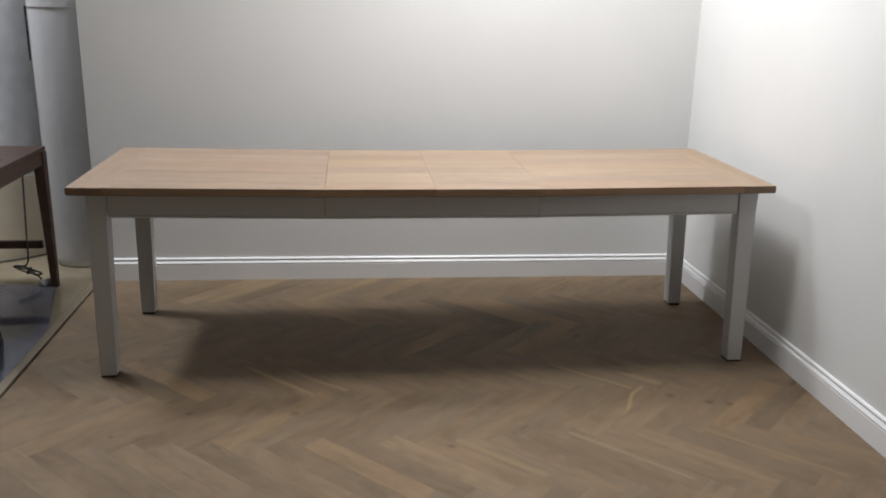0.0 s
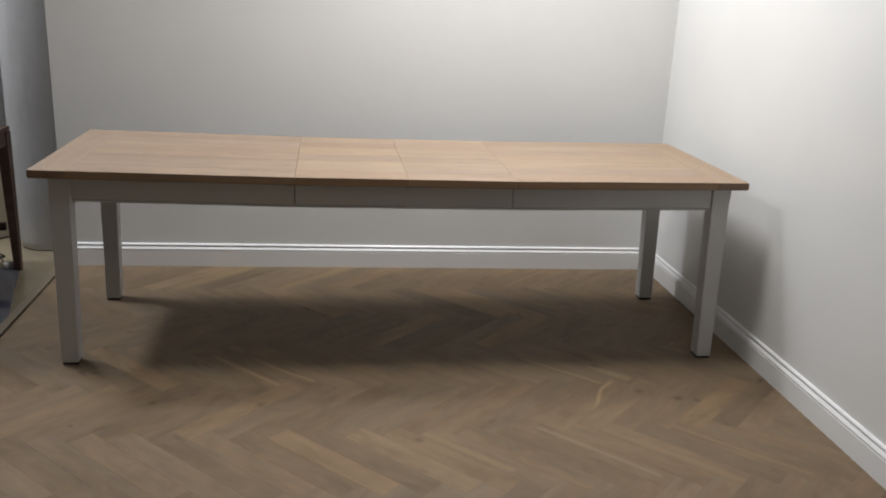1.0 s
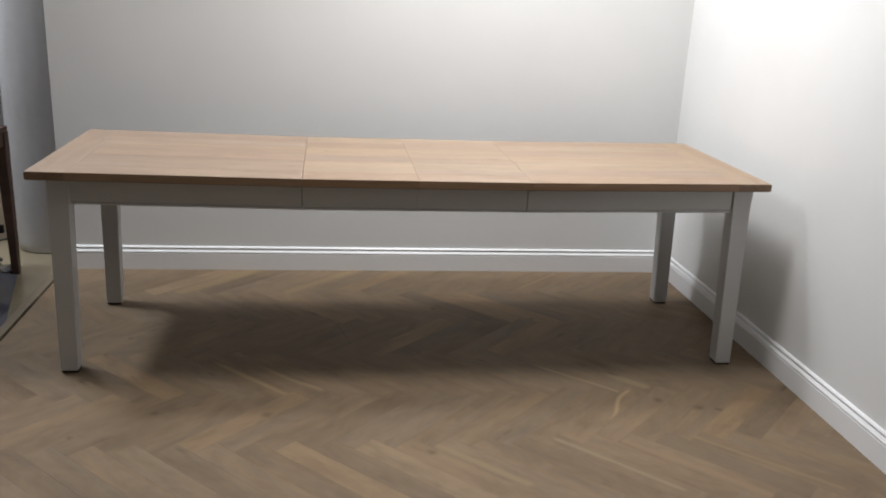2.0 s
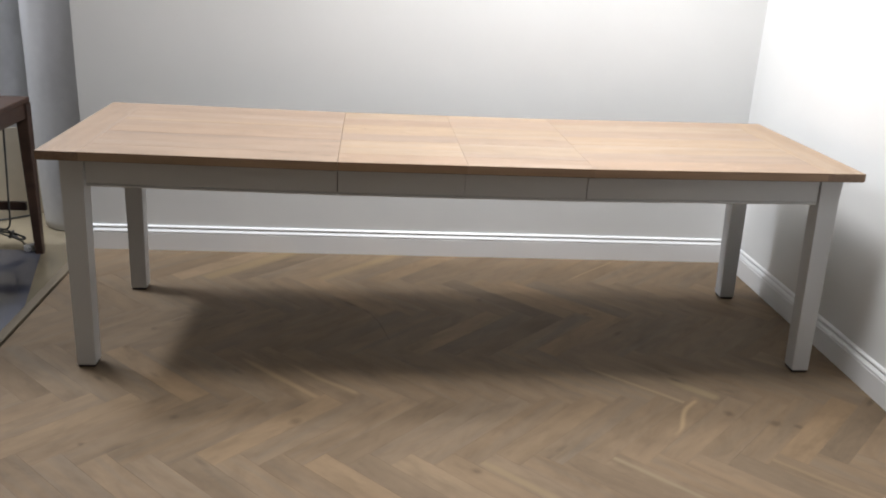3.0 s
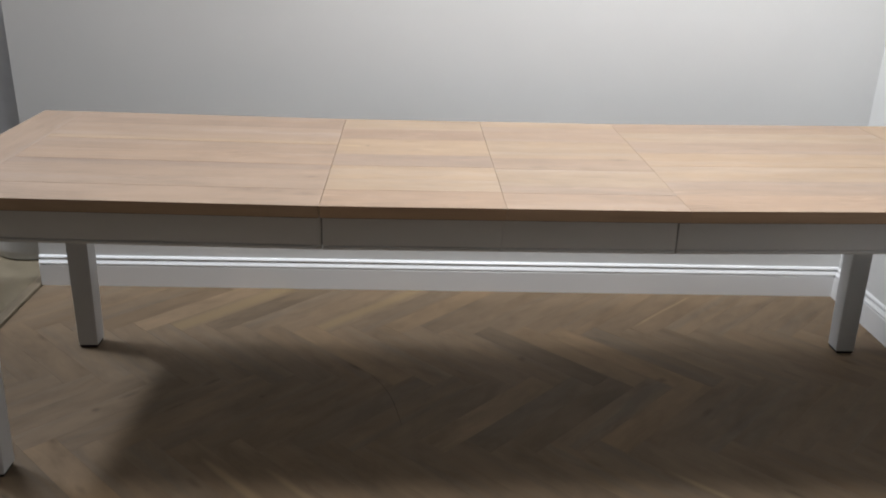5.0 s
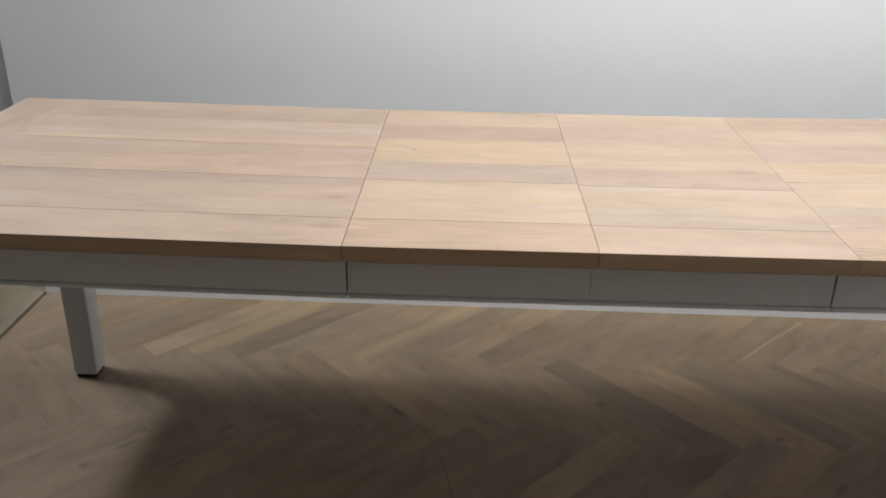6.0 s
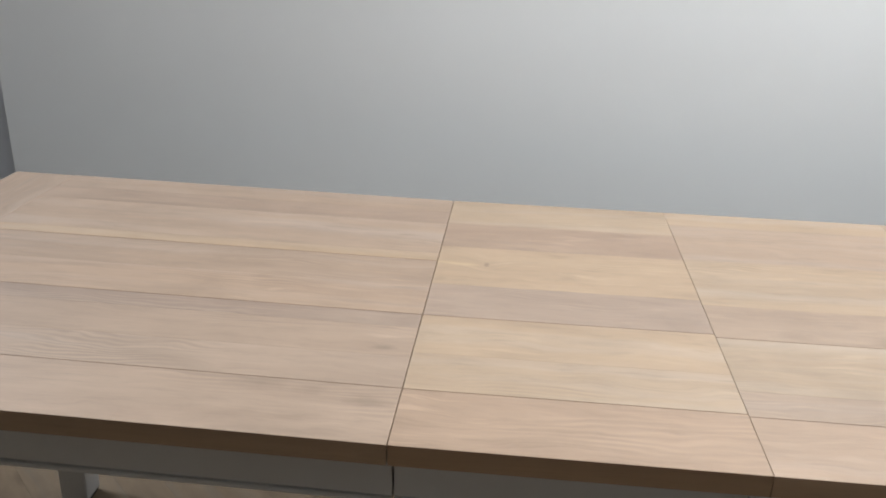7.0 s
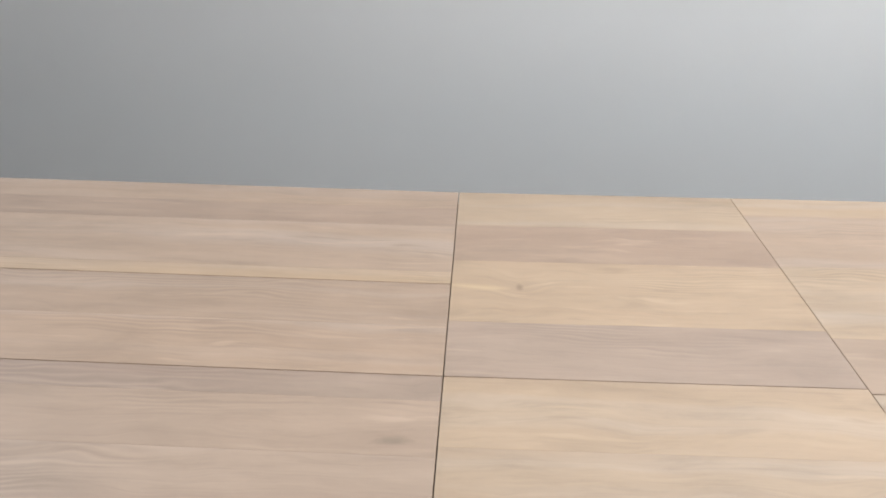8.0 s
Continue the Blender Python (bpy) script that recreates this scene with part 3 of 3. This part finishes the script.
# sliding runners below the leaves and the small dark clips at the joints
# added dark blocks, not table parts, that keep the apron gaps from showing light
for x in (J1 - 0.002, J3 - 0.0035):
    for y in (3.6450, 4.3385):
        part("backing", box(x - 0.03 - TX, x + 0.03 - TX, y - TY, y + 0.02 - TY, 0.632, 0.720, 0.001), M["gap"], table, "dark block added to make the apron joint read as shade")
for y in (3.78, 4.19):
    part("runner", box(-0.75 - TX, 1.48 - TX, y - 0.018 - TY, y + 0.018 - TY, 0.655, 0.7205, 0.002), M["oak_core"], table, "wooden sliding runner under the leaves")
for x, w in ((J1 - 0.021, 0.028), (J2 - 0.006, 0.018), (J3 - 0.004, 0.022)):
    part("clip", box(x - w / 2 - TX, x + w / 2 - TX, 3.574 - TY, 3.590 - TY, low - THICK - 0.0065, low - THICK - 0.0005, 0.001), M["gap"], table, "small dark metal joint clip")


# ---- the bay beside the room ----
DX, DY0, DY1, DL, DTOP = -1.464, 3.88, 4.855, 1.35, 0.697
desk = tagged(new("side_table"), "dark walnut-stained wooden table standing on the glossy floor", "table")
desk.location = (DX - DL / 2, (DY0 + DY1) / 2, 0)
QX, QY = desk.location.x, desk.location.y
desk_top = part("tabletop", box(DX - DL - QX, DX - QX, DY0 - QY, DY1 - QY, DTOP - 0.022, DTOP, 0.0025), M["dark"], desk, "dark brown top")
part("inlay", box(DX - DL + 0.06 - QX, DX - 0.062 - QX, DY0 + 0.1 - QY, 4.47 - QY, DTOP - 0.004, DTOP + 0.003, 0.002), M["dark"], desk_top, "raised panel let into the top")
for x, out in ((DX - DL + 0.022, -1), (DX - 0.021, 1)):
    part("apron", box(min(x, x + out * 0.018) - QX, max(x, x + out * 0.018) - QX, DY0 + 0.055 - QY, DY1 - 0.058 - QY, DTOP - 0.088, DTOP - 0.0225, 0.002), M["dark"], desk)
for y in (DY0 + 0.008, DY1 - 0.028):
    part("apron", box(DX - DL + 0.06 - QX, DX - 0.062 - QX, y - QY, y + 0.02 - QY, DTOP - 0.088, DTOP - 0.0225, 0.002), M["dark"], desk)


def desk_leg(ox, oy, sx, sy):
    bm = bmesh.new()
    rings = []
    for z, w, d, splay in ((0.0, 0.033, 0.090, 0.028), (DTOP - 0.09, 0.052, 0.0, 0.0), (DTOP - 0.023, 0.053, 0.0, 0.0)):
        rings.append([bm.verts.new((ox + sx * (a - splay) - QX, oy + sy * (b + d) - QY, z)) for a, b in ((0, 0), (w, 0), (w, w), (0, w))])
    for r0, r1 in zip(rings, rings[1:]):
        for k in range(4):
            bm.faces.new((r0[k], r0[(k + 1) % 4], r1[(k + 1) % 4], r1[k]))
    bm.faces.new(rings[0])
    bm.faces.new(rings[-1])
    bmesh.ops.bevel(bm, geom=[e for e in bm.edges if abs(e.verts[0].co.z - e.verts[1].co.z) > 0.05], offset=0.002, segments=1, affect="EDGES")
    part("leg", bm, M["dark"], desk)


for ox, sx in ((DX + 0.004, -1), (DX - DL - 0.004, 1)):
    for oy, sy in ((DY0 + 0.003, 1), (DY1 - 0.003, -1)):
        desk_leg(ox, oy, sx, sy)
part("stretcher", box(DX - DL + 0.045 - QX, DX - 0.042 - QX, DY1 - 0.068 - QY, DY1 - 0.046 - QY, 0.187, 0.226, 0.002), M["dark"], desk, "low dark rail between the legs")


def bulging_roll(name, x, y, rings, material, label, folds, seed, lean=(0.0, 0.0)):
    """A standing roll: rings of (height, radius), faintly dented all over."""
    bm = bmesh.new()
    sides, loops = 72, []
    for z, r in rings:
        loop = []
        for k in range(sides):
            a = 2 * math.pi * k / sides
            d = noise.noise(Vector((math.cos(a) * 1.6 + seed, math.sin(a) * 1.6, z * 1.3))) * folds
            d += noise.noise(Vector((math.cos(a) * 5 + seed, math.sin(a) * 5, z * 4.0))) * folds * 0.35
            loop.append(bm.verts.new(((r + d) * math.cos(a) + lean[0] * z, (r + d) * math.sin(a) + lean[1] * z, z)))
        loops.append(loop)
    for l0, l1 in zip(loops, loops[1:]):
        for k in range(sides):
            bm.faces.new((l0[k], l0[(k + 1) % sides], l1[(k + 1) % sides], l1[k]))
    bm.faces.new(loops[0][::-1])
    bm.faces.new(loops[-1])
    ob = tagged(new(name, mesh_of(name, bm, material, True)), label, "packing roll")
    ob.location = (x, y, 0)
    return ob


def roll_rings(height, radius, foot, steps=44):
    out = [(0.0, foot - 0.012), (0.006, foot)]
    for k in range(1, steps + 1):
        z = height * k / steps
        out.append((z, radius + (foot - radius) * math.exp(-z / 0.22)))
    return out


wrap_roll = bulging_roll("bubble_wrap_roll", -1.412, 5.225, roll_rings(1.75, 0.185, 0.170), M["wrap"], "tall standing roll of whitish bubble wrap behind the partition", 0.006, 3.1)


outer = bulging_roll("outer_layer", 0, 0, [(1.352, 0.1835), (1.354, 0.1875)] + [(1.36 + 0.038 * k, 0.1875) for k in range(11)], M["wrap"], "last loose turn of bubble wrap", 0.006, 3.1)
outer.parent = wrap_roll
del outer["category"]
# small patch, paler and smoother than the wrap round it
part("tape_patch", prism([(-0.010, -0.006), (0.009, -0.007), (0.010, 0.006), (-0.009, 0.006)], 0, 0.0008, 0.0002), M["tape"], wrap_roll, "small pale shiny patch on the bubble wrap",
     Matrix.Translation((-0.1075, -0.148, 0.975)) @ Matrix.Rotation(radians(-36), 4, "Z") @ Matrix.Rotation(radians(88), 4, "X"))
sheet_roll = bulging_roll("plastic_sheet_roll", -1.99, 5.50, roll_rings(1.95, 0.285, 0.26), M["wrap_dull"], "tall roll of dull grey plastic sheeting standing in a carton", 0.014, 8.7)
sheet_roll.location.z = 0.008

# no real part: a black strip painted in as shade between the two rolls
part("edge_strip", box(-0.005, 0.005, -0.004, 0.004, 1.07, 1.35, 0.001), M["pad"], sheet_roll, "black strip added for the dark gap between the rolls", Matrix.Translation((0.349, -0.20, 0)) @ Matrix.Rotation(radians(19), 4, "Z"))

# an open carton round the foot of the sheeting, turned to the room
carton = tagged(new("cardboard_carton"), "open beige cardboard carton behind the dark table", "carton")
carton.matrix_world = pose(-1.54, 5.433, 0, 0, 0, 36.87)
CW, CD, CH, CT = 0.80, 0.76, 0.46, 0.006
part("bottom", box(-CW + CT, -CT, CT, CD - CT, 0.001, 0.007), M["card"], carton)
part("side_panel", box(-CW, 0, 0, CT - 0.0005, 0.001, CH, 0.001), M["card"], carton)
part("side_panel", box(-CW, 0, CD - CT + 0.0005, CD, 0.001, CH, 0.001), M["card"], carton)
part("side_panel", box(-CT, 0, CT, CD - CT, 0.001, CH, 0.001), M["card"], carton)
part("side_panel", box(-CW, -CW + CT, CT, CD - CT, 0.001, CH, 0.001), M["card"], carton)

# a made-up sheet for the floor's bluish reflection, outlined to fit the camera's view
tagged(new("plastic_film", mesh_of("plastic_film", prism([(-2.75, 3.30), (-1.300, 3.30), (-1.290, 4.12), (-1.452, 4.775), (-2.75, 4.80)], 0.0012, 0.0018, 0.0005), M["film"])),
       "glossy grey-blue sheet added for the bluish reflection under the dark table", "plastic film")

# a flex hanging from the dark table, coiled on the floor, with its plug
flex = tagged(new("power_cable"), "black bundled power cable hanging from the dark table", "cable")
flex.location = (-1.60, 4.70, 0)


def rel(points):
    return [(x + 1.60, y - 4.70, z) for x, y, z in points]


part("cord", tube(rel([(-1.556, 4.78, 0.668), (-1.566, 4.78, 0.44), (-1.575, 4.78, 0.25), (-1.582, 4.78, 0.125), (-1.610, 4.775, 0.098), (-1.644, 4.770, 0.103), (-1.650, 4.785, 0.090),
                       (-1.600, 4.792, 0.078), (-1.535, 4.790, 0.062), (-1.526, 4.780, 0.053), (-1.560, 4.770, 0.060), (-1.625, 4.772, 0.082), (-1.646, 4.782, 0.098),
                       (-1.620, 4.795, 0.094), (-1.560, 4.790, 0.072), (-1.530, 4.782, 0.060), (-1.545, 4.772, 0.050), (-1.575, 4.778, 0.068), (-1.560, 4.785, 0.060), (-1.535, 4.785, 0.035), (-1.515, 4.775, 0.016)]), 0.0042), M["cable"], flex, "", smooth=True)
part("cable_tie", box(-0.006, 0.006, -0.016, 0.016, -0.018, 0.018, 0.004), M["cable"], flex, "black tie round the bundled cable", Matrix.Translation((0.018, 0.082, 0.074)) @ Matrix.Rotation(radians(22), 4, "Y"))
plug = part("plug", box(-0.026, 0.026, -0.018, 0.018, 0.0, 0.030, 0.006, 2), M["plug"], flex, "grey moulded plug", pose(0.100, 0.068, 0.002, 0, 0, -150))
for px, py in ((0.0, 0.010), (-0.011, 0.022), (0.011, 0.022)):
    part("pin", box(px - 0.003 if py > 0.02 else px - 0.002, px + 0.003 if py > 0.02 else px + 0.002, 0.017, 0.036, py - 0.003, py + 0.003), M["pin"], plug, "bright metal pin")
tagged(new("loose_cable", mesh_of("loose_cable", tube([(-2.12, 4.97, 0.005), (-1.98, 5.085, 0.005), (-1.86, 5.168, 0.005), (-1.77, 5.225, 0.005), (-1.67, 5.312, 0.005)], 0.0045), M["cable"], True)),
       "thin dark cable lying on the glossy floor", "cable")


# ---- herringbone oak floor, block by block ----
BW, BL = 0.0882, 0.5000
HX, HY = 0.497, 4.438           # the near left corner of one block
RT = math.sqrt(0.5)
floor = tagged(new("floor"), "smoked oak herringbone parquet floor with pale sapwood streaks", kind="structure")
EDGE = (WL + 0.0055, WR + 0.004, REAR + 0.02, 4.835)


def clip(poly):
    """The outline cut to the room's rectangle."""
    for axis, bound, sign in ((0, EDGE[0], 1), (0, EDGE[1], -1), (1, EDGE[2], 1), (1, EDGE[3], -1)):
        out = []
        for i in range(len(poly)):
            p, q = poly[i - 1], poly[i]
            dp, dq = (p[axis] - bound) * sign, (q[axis] - bound) * sign
            if (dp >= 0) != (dq >= 0):
                t = dp / (dp - dq)
                out.append((p[0] + t * (q[0] - p[0]), p[1] + t * (q[1] - p[1])))
            if dq >= 0:
                out.append(q)
        poly = out
        if len(poly) < 3:
            return []
    return poly


SEAM, CHAMFER, BT = 0.0001, 0.0002, 0.0125
full = mesh_of("block", prism([(-BL / 2 + SEAM, -BW / 2 + SEAM), (BL / 2 - SEAM, -BW / 2 + SEAM), (BL / 2 - SEAM, BW / 2 - SEAM), (-BL / 2 + SEAM, BW / 2 - SEAM)], 0, BT, CHAMFER), M["floor"])


def full_in(material):
    me = full.copy()
    me.materials[0] = material
    return me


pale_full, dark_full = full_in(M["floor_light"]), full_in(M["floor_dark"])
special = {spot: full_in(M[spot]) for spot in STREAKS}


def near(spots, x, y):
    return next((p for p in spots if math.hypot(x - p[0], y - p[1]) < 0.03), None)


far_poly = []
for row in range(-1, 11):
    for k in range(-46, 34):
        for kind in (0, 1):
            p0, q0 = k * BW + row * BL, k * BW - row * BL
            if kind == 0:
                cp, cq, ang = p0 + BL / 2, q0 + BW / 2, -45.0
            else:
                cp, cq, ang = p0 + BL + BW / 2, q0 + BW - BL / 2, 45.0
            cx, cy = HX + (cp + cq) * RT, HY + (cq - cp) * RT
            ca, sa = math.cos(radians(ang)), math.sin(radians(ang))
            outline = [(cx + ca * u - sa * v, cy + sa * u + ca * v) for u, v in ((-BL / 2 + SEAM, -BW / 2 + SEAM), (BL / 2 - SEAM, -BW / 2 + SEAM), (BL / 2 - SEAM, BW / 2 - SEAM), (-BL / 2 + SEAM, BW / 2 - SEAM))]
            cut = clip(outline)
            if not cut:
                continue
            if cy < 1.75:
                far_poly.append(cut)
                continue
            m = Matrix.Translation((cx, cy, 0)) @ Matrix.Rotation(radians(ang), 4, "Z")
            if len(cut) == 4 and all(abs(a[0] - b[0]) + abs(a[1] - b[1]) < 1e-6 for a, b in zip(sorted(cut), sorted(outline))):
                data = full
                if near(STREAKS, cx, cy):
                    data = special[near(STREAKS, cx, cy)]
                elif near(LIGHT_BLOCKS, cx, cy):
                    data = pale_full
                elif near(DARK_BLOCKS, cx, cy):
                    data = dark_full
                part("block", data, None, floor, "", m)
            else:
                inv = m.inverted()
                local = [(inv @ Vector((x, y, 0)))[:2] for x, y in cut]
                area = sum(a[0] * b[1] - b[0] * a[1] for a, b in zip(local, local[1:] + local[:1])) / 2
                if area > 2e-5:
                    spot = near(STREAKS, cx, cy)
                    stuff = M[spot] if spot else M["floor_light"] if near(LIGHT_BLOCKS, cx, cy) else M["floor_dark"] if near(DARK_BLOCKS, cx, cy) else M["floor"]
                    part("block", prism(local, 0, BT, CHAMFER), stuff, floor, "", m)
rest = bmesh.new()
for poly in far_poly:
    rest.faces.new([rest.verts.new((x, y, 0)) for x, y in poly])
rest_ob = part("blocks", rest, M["floor"], floor)
rest_ob["kind"] = "stuff"

# a dark curved hairline crack that runs on from block to block
crack = bmesh.new()
sides = []
for x, y, half in ((0.034, 4.143, 0.0004), (0.048, 4.122, 0.0010), (0.064, 4.096, 0.0007), (0.090, 4.033, 0.0005), (0.104, 3.985, 0.0008), (0.113, 3.948, 0.0007), (0.122, 3.905, 0.0006), (0.130, 3.860, 0.0004)):
    sides.append((crack.verts.new((x - half, y, 0.0003)), crack.verts.new((x + half, y, 0.0003))))
for (a, b), (c, d) in zip(sides, sides[1:]):
    crack.faces.new((a, c, d, b))
part("crack", crack, M["gap"], floor, "dark curved hairline crack")
